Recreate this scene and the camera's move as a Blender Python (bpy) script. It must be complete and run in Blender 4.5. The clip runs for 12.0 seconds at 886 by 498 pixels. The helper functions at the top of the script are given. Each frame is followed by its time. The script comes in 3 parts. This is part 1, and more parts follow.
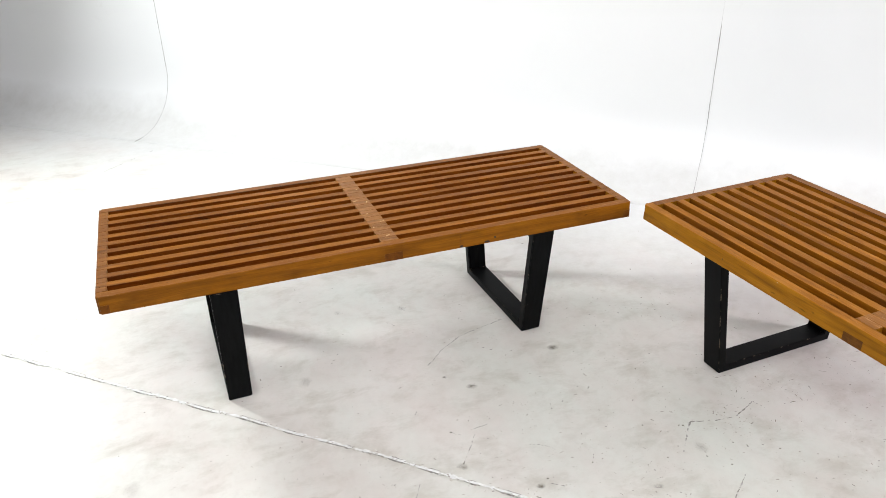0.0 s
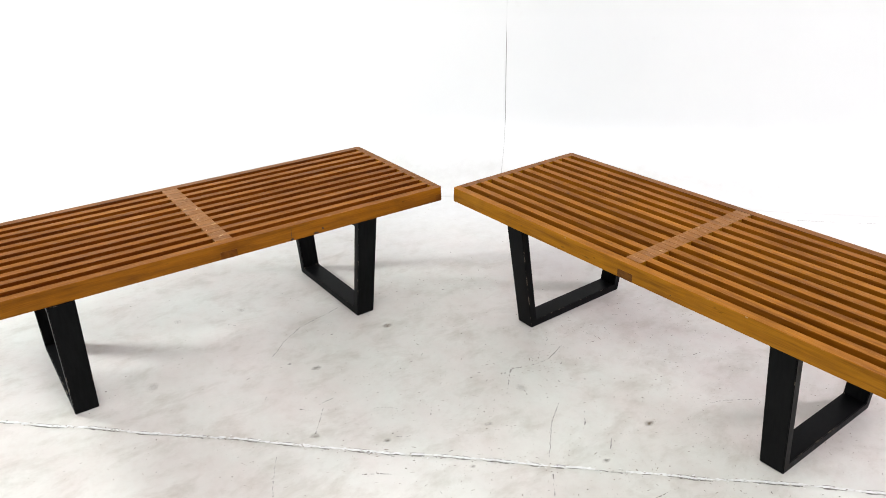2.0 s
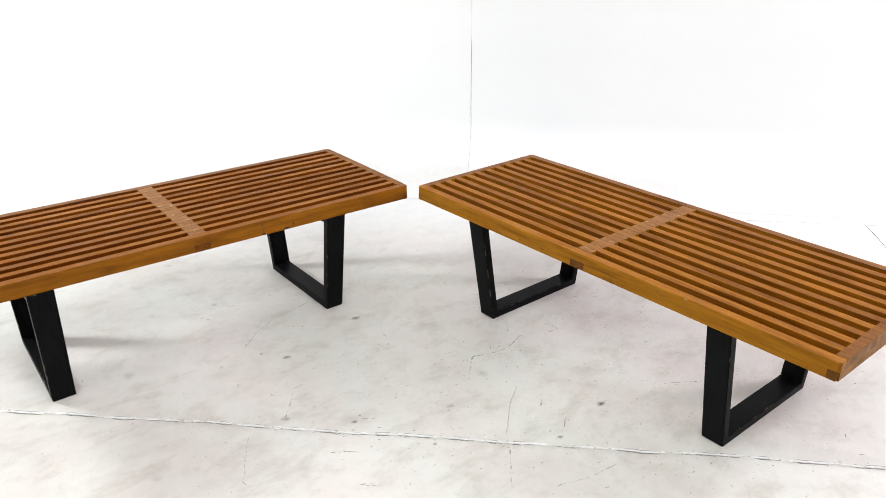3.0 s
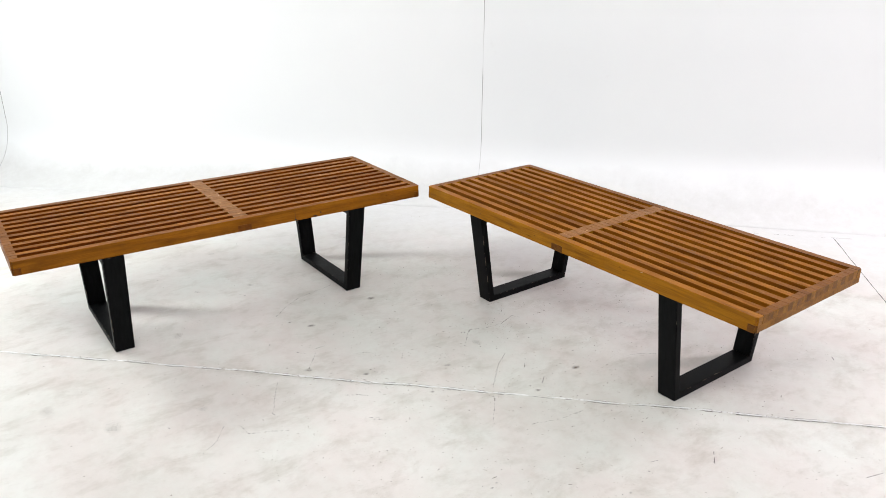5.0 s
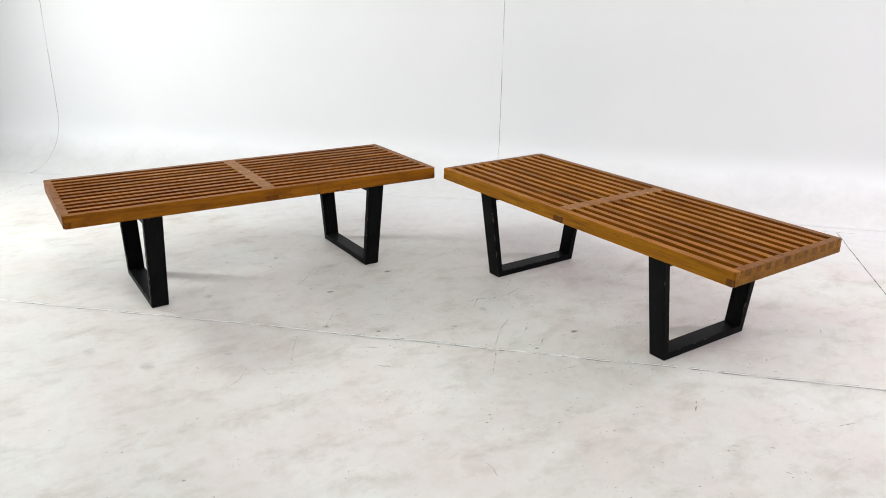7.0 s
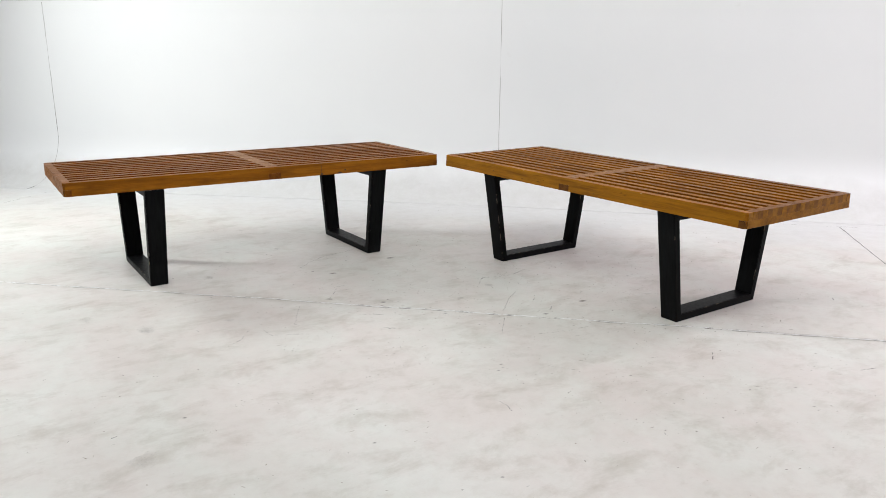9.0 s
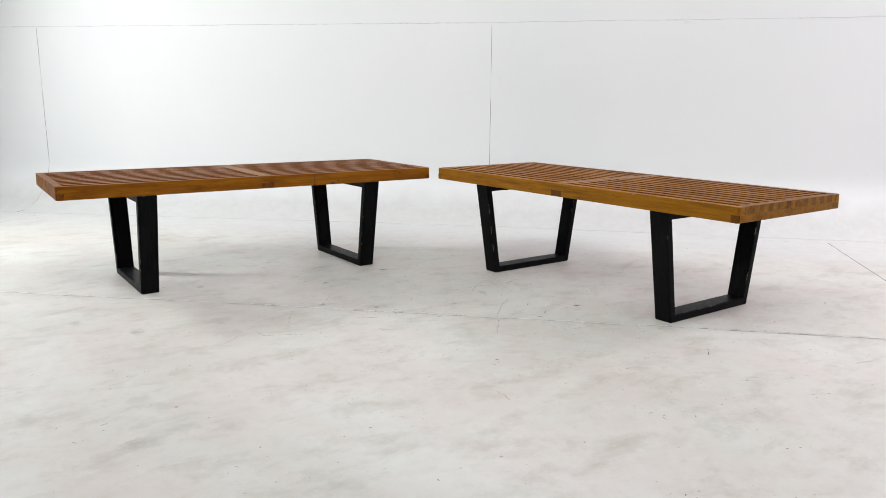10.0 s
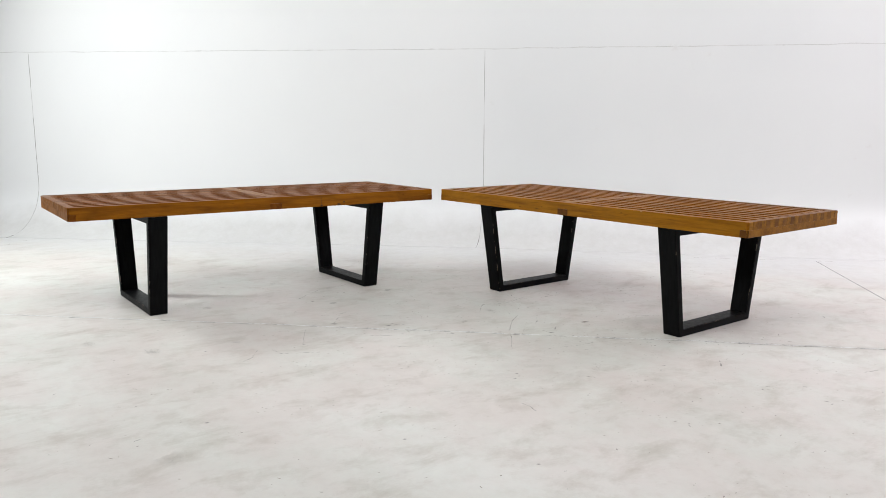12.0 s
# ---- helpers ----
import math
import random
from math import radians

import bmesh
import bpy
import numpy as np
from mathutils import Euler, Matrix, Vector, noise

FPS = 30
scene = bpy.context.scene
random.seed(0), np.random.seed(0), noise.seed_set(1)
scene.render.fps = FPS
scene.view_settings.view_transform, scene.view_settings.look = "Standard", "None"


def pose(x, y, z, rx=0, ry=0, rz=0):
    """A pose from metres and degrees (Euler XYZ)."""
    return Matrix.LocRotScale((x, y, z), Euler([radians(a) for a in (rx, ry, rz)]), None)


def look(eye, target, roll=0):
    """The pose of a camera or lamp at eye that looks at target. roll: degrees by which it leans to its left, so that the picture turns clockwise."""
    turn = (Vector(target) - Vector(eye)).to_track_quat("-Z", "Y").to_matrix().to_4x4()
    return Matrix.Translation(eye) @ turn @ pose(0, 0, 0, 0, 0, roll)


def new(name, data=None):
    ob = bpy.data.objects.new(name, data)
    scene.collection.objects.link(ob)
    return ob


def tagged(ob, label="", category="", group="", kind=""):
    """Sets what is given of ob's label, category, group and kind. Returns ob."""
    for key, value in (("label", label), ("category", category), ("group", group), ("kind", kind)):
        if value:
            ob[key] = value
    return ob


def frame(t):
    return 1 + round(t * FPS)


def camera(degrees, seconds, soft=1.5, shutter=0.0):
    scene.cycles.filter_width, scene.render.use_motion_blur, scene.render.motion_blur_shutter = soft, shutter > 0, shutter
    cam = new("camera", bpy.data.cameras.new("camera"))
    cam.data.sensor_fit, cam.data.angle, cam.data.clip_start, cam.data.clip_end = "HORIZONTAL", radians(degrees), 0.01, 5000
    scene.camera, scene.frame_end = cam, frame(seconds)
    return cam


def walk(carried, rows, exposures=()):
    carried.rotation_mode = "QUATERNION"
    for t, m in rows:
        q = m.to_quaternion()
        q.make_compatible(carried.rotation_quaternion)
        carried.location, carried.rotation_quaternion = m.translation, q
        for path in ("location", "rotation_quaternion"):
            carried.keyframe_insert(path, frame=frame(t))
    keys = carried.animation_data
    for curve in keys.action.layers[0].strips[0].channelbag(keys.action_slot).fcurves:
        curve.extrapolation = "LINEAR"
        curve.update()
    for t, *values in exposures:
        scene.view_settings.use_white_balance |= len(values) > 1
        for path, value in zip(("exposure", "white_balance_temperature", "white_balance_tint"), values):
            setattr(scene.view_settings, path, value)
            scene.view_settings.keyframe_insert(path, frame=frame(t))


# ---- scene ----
cam = camera(61.20, 12.0, soft=0.6)
PATH = [
    (0, (-1.0094, -1.4252, 1.0838), (-0.4031, 0.2510, 0.1767), -1.21),
    (0.5, (-1.0104, -1.4660, 1.0755), (-0.2992, 0.1777, 0.1852), -1.52),
    (1, (-1.0244, -1.5135, 1.0738), (-0.2019, 0.0847, 0.1967), -1.61),
    (1.5, (-1.0580, -1.5578, 1.0802), (-0.1247, -0.0180, 0.2097), -1.35),
    (2, (-1.0803, -1.6072, 1.0786), (-0.0740, -0.1081, 0.2182), -1.25),
    (2.5, (-1.1045, -1.6538, 1.0774), (-0.0493, -0.1786, 0.2347), -0.88),
    (3, (-1.1252, -1.7147, 1.0765), (-0.0534, -0.2441, 0.2467), -0.49),
    (3.2, (-1.1446, -1.7627, 1.0803), (-0.0706, -0.2874, 0.2617), -0.48),
    (4.8, (-1.2583, -2.0238, 1.0845), (-0.2242, -0.4857, 0.3329), 0.02),
    (5, (-1.2930, -2.0475, 1.0825), (-0.2494, -0.5111, 0.3404), 0.33),
    (5.5, (-1.3176, -2.0992, 1.0756), (-0.2846, -0.5464, 0.3532), 0.48),
    (6, (-1.3355, -2.1541, 1.0574), (-0.3155, -0.5862, 0.3493), 0.68),
    (6.5, (-1.3407, -2.2389, 1.0309), (-0.3415, -0.6508, 0.3383), 0.79),
    (7, (-1.3574, -2.2647, 0.9879), (-0.3712, -0.6632, 0.3080), 0.74),
    (7.2, (-1.3430, -2.2781, 0.9745), (-0.3741, -0.6636, 0.3003), 0.48),
    (8.8, (-1.3924, -2.2991, 0.7392), (-0.3863, -0.6554, 0.2045), 0.15),
    (9, (-1.4150, -2.2966, 0.7060), (-0.3877, -0.6584, 0.1951), 0.29),
    (9.5, (-1.4193, -2.3104, 0.6270), (-0.3732, -0.6639, 0.1859), 0.23),
    (10, (-1.4415, -2.3112, 0.5924), (-0.3740, -0.6666, 0.1980), 0.32),
    (10.5, (-1.4581, -2.3129, 0.5623), (-0.3743, -0.6700, 0.2073), 0.35),
    (11, (-1.4936, -2.3087, 0.5679), (-0.3915, -0.6751, 0.2265), 0.50),
    (11.5, (-1.5222, -2.2951, 0.5701), (-0.4077, -0.6678, 0.2384), 0.46),
    (12, (-1.5505, -2.2802, 0.5714), (-0.4175, -0.6638, 0.2497), 0.23),
]
walk(cam, [(t, look(eye, target, roll)) for t, eye, target, roll in PATH],
     exposures=[(0, 0.23), (2.5, 0.31), (5.5, 0.07), (7, -0.05), (9.5, -0.14), (12, -0.16)])

# ---- light ----
def to_world(s, n, z=0.0):
    """s: along the back wall, n: towards the back wall."""
    r = math.sqrt(0.5)
    return Vector((r * (n - s), r * (n + s), z))


world = bpy.data.worlds.new("studio_air")
world.use_nodes = True
world.node_tree.nodes["Background"].inputs[0].default_value = (0.9, 0.95, 1.0, 1)
world.node_tree.nodes["Background"].inputs[1].default_value = 0.3
scene.world = world


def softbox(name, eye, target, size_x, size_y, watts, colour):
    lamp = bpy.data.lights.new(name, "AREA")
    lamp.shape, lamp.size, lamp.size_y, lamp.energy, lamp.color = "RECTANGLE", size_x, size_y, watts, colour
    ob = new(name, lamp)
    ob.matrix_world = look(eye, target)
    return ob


softbox("softbox_left", to_world(2.62, -0.42, 1.36), to_world(0.3, -0.50, 0.3), 0.27, 0.36, 41, (0.955, 1.0, 0.995))
softbox("softbox_right", to_world(-3.45, 0.68, 2.15), to_world(-1.5, 0.8, 1.3), 0.45, 0.55, 52, (1.0, 0.91, 0.985))
# unseen overhead fill, added to lift the floor and the middle of the wall
softbox("added_fill_overhead", to_world(-0.5, -1.6, 2.9), to_world(-0.6, 1.0, 1.45), 4.0, 2.2, 108, (0.98, 1.0, 0.98))


# ---- materials ----
def material(name, rough=0.5, metal=0.0):
    m = bpy.data.materials.new(name)
    m.use_nodes = True
    shader = m.node_tree.nodes["Principled BSDF"]
    shader.inputs["Roughness"].default_value = rough
    shader.inputs["Metallic"].default_value = metal
    return m, m.node_tree, shader


def node(tree, kind, **values):
    nd = tree.nodes.new(kind)
    for key, value in values.items():
        nd.inputs[key].default_value = value
    return nd


def link(tree, a, a_out, b, b_in):
    tree.links.new(a.outputs[a_out], b.inputs[b_in])


def coords(tree, scale=(1, 1, 1), kind="Object", shuffle=0.0):
    tc = tree.nodes.new("ShaderNodeTexCoord")
    mp = tree.nodes.new("ShaderNodeMapping")
    mp.inputs["Scale"].default_value = scale
    link(tree, tc, kind, mp, "Vector")
    if shuffle:
        info = tree.nodes.new("ShaderNodeObjectInfo")
        mul = tree.nodes.new("ShaderNodeVectorMath")
        mul.operation = "SCALE"
        comb = tree.nodes.new("ShaderNodeCombineXYZ")
        for axis in "XYZ":
            link(tree, info, "Random", comb, axis)
        link(tree, comb, 0, mul, 0)
        mul.inputs["Scale"].default_value = shuffle
        link(tree, mul, 0, mp, "Location")
    return mp


def noise_tex(tree, mp, scale, detail=4.0, rough=0.55, distort=0.0):
    nz = node(tree, "ShaderNodeTexNoise", Scale=scale, Detail=detail, Roughness=rough, Distortion=distort)
    link(tree, mp, 0, nz, "Vector")
    return nz


def ramp(tree, src, stops, out="Fac"):
    rp = tree.nodes.new("ShaderNodeValToRGB")
    els = rp.color_ramp.elements
    while len(els) < len(stops):
        els.new(0.5)
    for el, (pos, col) in zip(els, stops):
        el.position = pos
        el.color = (*col, 1) if len(col) == 3 else col
    link(tree, src, out, rp, "Fac")
    return rp


def grey(v):
    return (v, v, v)


def blend(tree, a, b, fac=None, mode="MIX", amount=1.0):
    mx = tree.nodes.new("ShaderNodeMix")
    mx.data_type, mx.blend_type = "RGBA", mode
    mx.inputs[0].default_value = amount
    for src, slot in ((a, 6), (b, 7)):
        if isinstance(src, tuple):
            mx.inputs[slot].default_value = (*src, 1)
        else:
            tree.links.new(src, mx.inputs[slot])
    if fac is not None:
        tree.links.new(fac, mx.inputs[0])
    return mx.outputs[2]


def bump(tree, shader, height, strength, distance):
    bp = node(tree, "ShaderNodeBump", Strength=strength, Distance=distance)
    tree.links.new(height, bp.inputs["Height"])
    link(tree, bp, "Normal", shader, "Normal")


def wood_material(name, dark, mid, light, end_grain=False, vary=0.5, dirt=0.5, flecks=0.0, gloss=0.12):
    m, tree, sh = material(name, 0.42)
    mp = coords(tree, (1.0, 14.0, 14.0), shuffle=7.0)
    if end_grain:
        mp.inputs["Scale"].default_value = (9.0, 9.0, 9.0)
    grain = noise_tex(tree, mp, 5.0, 6.0, 0.65, 0.6)
    colour = ramp(tree, grain, [(0.28, dark), (0.5, mid), (0.74, light)])
    fine = noise_tex(tree, coords(tree, (3.0, 120.0, 120.0), shuffle=3.0), 6.0, 3.0)
    fine_r = ramp(tree, fine, [(0.3, grey(0.78)), (0.7, grey(1.08))])
    c = blend(tree, colour.outputs[0], fine_r.outputs[0], mode="MULTIPLY", amount=0.8)
    # per-piece tone
    info = tree.nodes.new("ShaderNodeObjectInfo")
    tone = ramp(tree, info, [(0.0, (0.70, 0.66, 0.64)), (0.5, (0.97, 0.95, 0.95)), (1.0, (1.12, 1.14, 1.2))], "Random")
    c = blend(tree, c, tone.outputs[0], mode="MULTIPLY", amount=vary)
    # dirt and worn varnish
    wear = noise_tex(tree, coords(tree, (2.0, 5.0, 5.0), shuffle=11.0), 3.2, 5.0, 0.6)
    wear_r = ramp(tree, wear, [(0.32, (0.42, 0.36, 0.32)), (0.52, grey(1.0))])
    c = blend(tree, c, wear_r.outputs[0], mode="MULTIPLY", amount=dirt)
    spot = noise_tex(tree, coords(tree, (6.0, 22.0, 22.0), shuffle=5.0), 4.0, 2.0)
    spot_r = ramp(tree, spot, [(0.24, grey(0.35)), (0.29, grey(1.0))])
    c = blend(tree, c, spot_r.outputs[0], mode="MULTIPLY", amount=0.7)
    # bare, dry flecks where the varnish has gone
    if flecks:
        dry = noise_tex(tree, coords(tree, (9.0, 60.0, 60.0), shuffle=13.0), 5.0, 5.0, 0.7)
        dry_r = ramp(tree, dry, [(0.56, grey(0.0)), (0.66, grey(flecks))])
        c = blend(tree, c, (0.50, 0.30, 0.14), dry_r.outputs[0])
    tree.links.new(c, sh.inputs["Base Color"])
    rr = ramp(tree, wear, [(0.3, grey(0.52)), (0.7, grey(0.34))])
    link(tree, rr, 0, sh, "Roughness")
    bump(tree, sh, fine.outputs[0], 0.12, 0.001)
    sh.inputs["Specular IOR Level"].default_value = gloss
    return m


AMBER = ((0.145, 0.047, 0.002), (0.250, 0.086, 0.003), (0.325, 0.126, 0.007))
HONEY = ((0.165, 0.058, 0.002), (0.285, 0.111, 0.003), (0.37, 0.158, 0.007))
# slat sides: darker copies of the maple, with the gaps' shade in the colour
SHADED_WOOD_A = wood_material("gap_shaded_maple_amber", (0.066, 0.014, 0.001), (0.125, 0.028, 0.001), (0.180, 0.048, 0.002), dirt=0.3)
SHADED_WOOD_B = wood_material("gap_shaded_maple_honey", (0.095, 0.027, 0.001), (0.182, 0.055, 0.0015), (0.25, 0.088, 0.004), dirt=0.3)
RAIL_A = wood_material("oiled_maple_amber_rail", *AMBER, vary=0.3, dirt=0.6)
RAIL_B = wood_material("oiled_maple_honey_rail", *HONEY, vary=0.3, dirt=0.45)
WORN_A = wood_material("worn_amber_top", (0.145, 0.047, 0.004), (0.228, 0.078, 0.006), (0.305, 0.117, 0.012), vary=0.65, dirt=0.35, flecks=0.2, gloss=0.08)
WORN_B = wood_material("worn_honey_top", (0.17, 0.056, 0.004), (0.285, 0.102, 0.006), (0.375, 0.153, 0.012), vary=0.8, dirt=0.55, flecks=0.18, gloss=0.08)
GRIMY = wood_material("grimy_frame_top", (0.125, 0.042, 0.006), (0.19, 0.067, 0.009), (0.25, 0.096, 0.016), vary=0.1, dirt=0.4, flecks=0.15)
BARE = wood_material("bare_cross_rail_top", (0.155, 0.056, 0.008), (0.235, 0.090, 0.015), (0.31, 0.130, 0.027), vary=0.1, dirt=0.3, flecks=0.4, gloss=0.15)
GRIME = wood_material("grimed_wood_edge", (0.04, 0.017, 0.006), (0.085, 0.034, 0.010), (0.17, 0.066, 0.016))
END_A = wood_material("amber_end_grain", (0.09, 0.028, 0.003), (0.16, 0.050, 0.004), (0.22, 0.076, 0.008), True, 0.4)
SLAT_END_B = wood_material("honey_slat_ends", (0.125, 0.043, 0.003), (0.205, 0.074, 0.004), (0.27, 0.104, 0.007), True, 0.4)
END_B = wood_material("honey_end_grain", (0.07, 0.024, 0.004), (0.125, 0.046, 0.006), (0.18, 0.070, 0.010), True, 0.4)


def black_material(name, worn):
    m, tree, sh = material(name, 0.4)
    sh.inputs["Specular IOR Level"].default_value = 0.05
    nz = noise_tex(tree, coords(tree, (30.0, 30.0, 4.0)), 4.0, 4.0)
    base = ramp(tree, nz, [(0.3, (0.0024, 0.0026, 0.0030)), (0.7, (0.0062, 0.0065, 0.0070))])
    chip = noise_tex(tree, coords(tree, (1, 1, 0.45), shuffle=9.0), 60.0, 5.0, 0.7)
    lo = 0.57 if worn else 0.70
    chip_r = ramp(tree, chip, [(lo, grey(0.0)), (lo + 0.05, grey(1.0))])
    c = blend(tree, base.outputs[0], (0.17, 0.14, 0.105) if worn else (0.05, 0.05, 0.05), chip_r.outputs[0])
    tree.links.new(c, sh.inputs["Base Color"])
    rough = ramp(tree, nz, [(0.3, grey(0.34)), (0.7, grey(0.5))])
    link(tree, rough, 0, sh, "Roughness")
    bump(tree, sh, nz.outputs[0], 0.08, 0.001)
    return m


BLACK = black_material("ebonized_wood", False)
BLACK_EDGE = black_material("ebonized_worn_edge", True)


def paint_material():
    m, tree, sh = material("white_studio_paint", 0.6)
    mp = coords(tree)
    big = noise_tex(tree, mp, 0.7, 4.0)
    c = ramp(tree, big, [(0.35, (0.78, 0.79, 0.80)), (0.65, (0.82, 0.825, 0.83))])
    fine = noise_tex(tree, mp, 160.0, 3.0)
    smudge = noise_tex(tree, mp, 5.0, 6.0, 0.7)
    smudge_r = ramp(tree, smudge, [(0.22, (0.88, 0.85, 0.84)), (0.33, grey(1.0))])
    out = blend(tree, c.outputs[0], smudge_r.outputs[0], mode="MULTIPLY", amount=0.6)
    # the floor's grey runs up into the cove, darker towards the foot, ragged border
    split = tree.nodes.new("ShaderNodeSeparateXYZ")
    link(tree, mp, 0, split, 0)
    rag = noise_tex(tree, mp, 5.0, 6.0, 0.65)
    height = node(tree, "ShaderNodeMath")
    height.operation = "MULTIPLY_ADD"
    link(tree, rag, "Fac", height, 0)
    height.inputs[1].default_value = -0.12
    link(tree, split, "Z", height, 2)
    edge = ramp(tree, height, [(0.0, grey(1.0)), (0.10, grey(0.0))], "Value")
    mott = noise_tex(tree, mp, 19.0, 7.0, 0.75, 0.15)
    foot_grey = ramp(tree, mott, [(0.3, (0.62, 0.618, 0.605)), (0.7, (0.69, 0.692, 0.69))])
    out = blend(tree, out, foot_grey.outputs[0], edge.outputs[0])
    tree.links.new(out, sh.inputs["Base Color"])
    bump(tree, sh, fine.outputs[0], 0.1, 0.001)
    return m


def floor_material():
    m, tree, sh = material("white_painted_floor", 0.5)
    mp = coords(tree)
    big = noise_tex(tree, mp, 1.6, 6.0, 0.62, 0.4)
    c = ramp(tree, big, [(0.32, (0.625, 0.611, 0.576)), (0.5, (0.688, 0.684, 0.651)), (0.68, (0.74, 0.742, 0.715))])
    pink = noise_tex(tree, coords(tree, (1.3, 0.9, 1)), 3.1, 6.0, 0.65, 0.1)
    pink_r = ramp(tree, pink, [(0.36, (0.99, 0.998, 0.985)), (0.60, (0.965, 0.905, 0.90))])
    out = blend(tree, c.outputs[0], pink_r.outputs[0], mode="MULTIPLY", amount=0.9)
    # worn, darker trodden patches
    worn = noise_tex(tree, coords(tree, (1, 1.6, 1)), 6.5, 8.0, 0.70, 0.25)
    worn_r = ramp(tree, worn, [(0.30, (0.78, 0.76, 0.725)), (0.50, grey(1.0))])
    out = blend(tree, out, worn_r.outputs[0], mode="MULTIPLY", amount=0.9)
    # fine mottling of the paint
    mott = noise_tex(tree, coords(tree, (1, 1, 1)), 19.0, 7.0, 0.75, 0.15)
    mott_r = ramp(tree, mott, [(0.30, (0.90, 0.885, 0.865)), (0.5, grey(0.985)), (0.7, grey(1.03))])
    out = blend(tree, out, mott_r.outputs[0], mode="MULTIPLY", amount=0.8)
    # small dark specks
    speck = noise_tex(tree, coords(tree, (1, 1, 1)), 85.0, 2.0, 0.5)
    speck_r = ramp(tree, speck, [(0.20, grey(0.45)), (0.235, grey(1.0))])
    out = blend(tree, out, speck_r.outputs[0], mode="MULTIPLY", amount=0.55)
    # fresh paint carried over from the cove, with a ragged brushed border
    tc = tree.nodes.new("ShaderNodeTexCoord")
    dot = tree.nodes.new("ShaderNodeVectorMath")
    dot.operation = "DOT_PRODUCT"
    dot.inputs[1].default_value = (math.sqrt(0.5), math.sqrt(0.5), 0)
    link(tree, tc, "Object", dot, 0)
    rag = noise_tex(tree, coords(tree), 4.0, 5.0, 0.65)
    add = node(tree, "ShaderNodeMath")
    add.operation = "MULTIPLY_ADD"
    link(tree, rag, "Fac", add, 0)
    add.inputs[1].default_value = 0.7
    link(tree, dot, "Value", add, 2)
    edge = ramp(tree, add, [(0.50, grey(0.0)), (1.0, grey(1.0))], "Value")
    fresh = ramp(tree, mott, [(0.3, (0.62, 0.618, 0.605)), (0.7, (0.69, 0.692, 0.69))])
    out = blend(tree, out, fresh.outputs[0], edge.outputs[0])
    tree.links.new(out, sh.inputs["Base Color"])
    rr = ramp(tree, big, [(0.3, grey(0.55)), (0.7, grey(0.42))])
    link(tree, rr, 0, sh, "Roughness")
    hill = noise_tex(tree, mp, 26.0, 5.0)
    bump(tree, sh, hill.outputs[0], 0.12, 0.003)
    return m


def plain_material(name, a, b, scale=60.0, rough=0.7):
    m, tree, sh = material(name, rough)
    nz = noise_tex(tree, coords(tree), scale, 4.0)
    c = ramp(tree, nz, [(0.35, a), (0.65, b)])
    link(tree, c, 0, sh, "Base Color")
    return m


def stain_material(name, a, b, scale, most):
    """A see-through smudge, densest in its middle, broken up by noise."""
    m, tree, sh = material(name, 0.8)
    nz = noise_tex(tree, coords(tree), scale, 6.0, 0.65)
    c = ramp(tree, nz, [(0.35, a), (0.65, b)])
    link(tree, c, 0, sh, "Base Color")
    tc = tree.nodes.new("ShaderNodeTexCoord")
    mp = tree.nodes.new("ShaderNodeMapping")
    mp.inputs["Location"].default_value = (-1.0, -1.0, 0.0)
    mp.inputs["Scale"].default_value = (2.0, 2.0, 0.0)
    link(tree, tc, "Generated", mp, "Vector")
    size = tree.nodes.new("ShaderNodeVectorMath")
    size.operation = "LENGTH"
    link(tree, mp, 0, size, 0)
    fade = ramp(tree, size, [(0.1, grey(1.0)), (0.9, grey(0.0))], "Value")
    patch = ramp(tree, nz, [(0.35, grey(1.0)), (0.65, grey(0.15))])
    al = blend(tree, fade.outputs[0], patch.outputs[0], mode="MULTIPLY")
    al = blend(tree, al, grey(most), mode="MULTIPLY")
    tree.links.new(al, sh.inputs["Alpha"])
    return m


def speck_material():
    m, tree, sh = material("floor_chips", 0.7)
    geo = tree.nodes.new("ShaderNodeNewGeometry")
    c = ramp(tree, geo, [(0.0, (0.10, 0.082, 0.066)), (0.25, (0.30, 0.262, 0.225)), (1.0, (0.56, 0.52, 0.475))], "Random Per Island")
    link(tree, c, 0, sh, "Base Color")
    return m


WALL = paint_material()
FLOOR = floor_material()
SEAM = plain_material("open_panel_seam", (0.24, 0.23, 0.225), (0.50, 0.49, 0.48), 25.0)
SEAM_DARK = plain_material("dark_floor_joint", (0.08, 0.078, 0.075), (0.2, 0.19, 0.185), 30.0)
SEAM_PALE = plain_material("overpainted_joint", (0.63, 0.63, 0.63), (0.74, 0.74, 0.74), 12.0)
FILLER = plain_material("white_crack_filler", (0.70, 0.70, 0.685), (0.86, 0.86, 0.855), 90.0)
JOINT_EDGE = plain_material("ragged_joint_edge", (0.10, 0.09, 0.08), (0.32, 0.30, 0.28), 60.0)
HAIR = plain_material("hairline_crack", (0.16, 0.145, 0.13), (0.45, 0.43, 0.41), 70.0)
SCUFF = plain_material("black_scuff", (0.09, 0.085, 0.08), (0.36, 0.34, 0.32), 90.0)
STAIN = stain_material("brown_stain", (0.19, 0.145, 0.10), (0.34, 0.28, 0.22), 70.0, 0.85)
SPECK = speck_material()
NAIL = plain_material("dark_nail_hole", (0.012, 0.007, 0.004), (0.035, 0.016, 0.006), 200.0)
CHIP = plain_material("pale_bare_wood", (0.37, 0.22, 0.09), (0.52, 0.35, 0.17), 200.0)
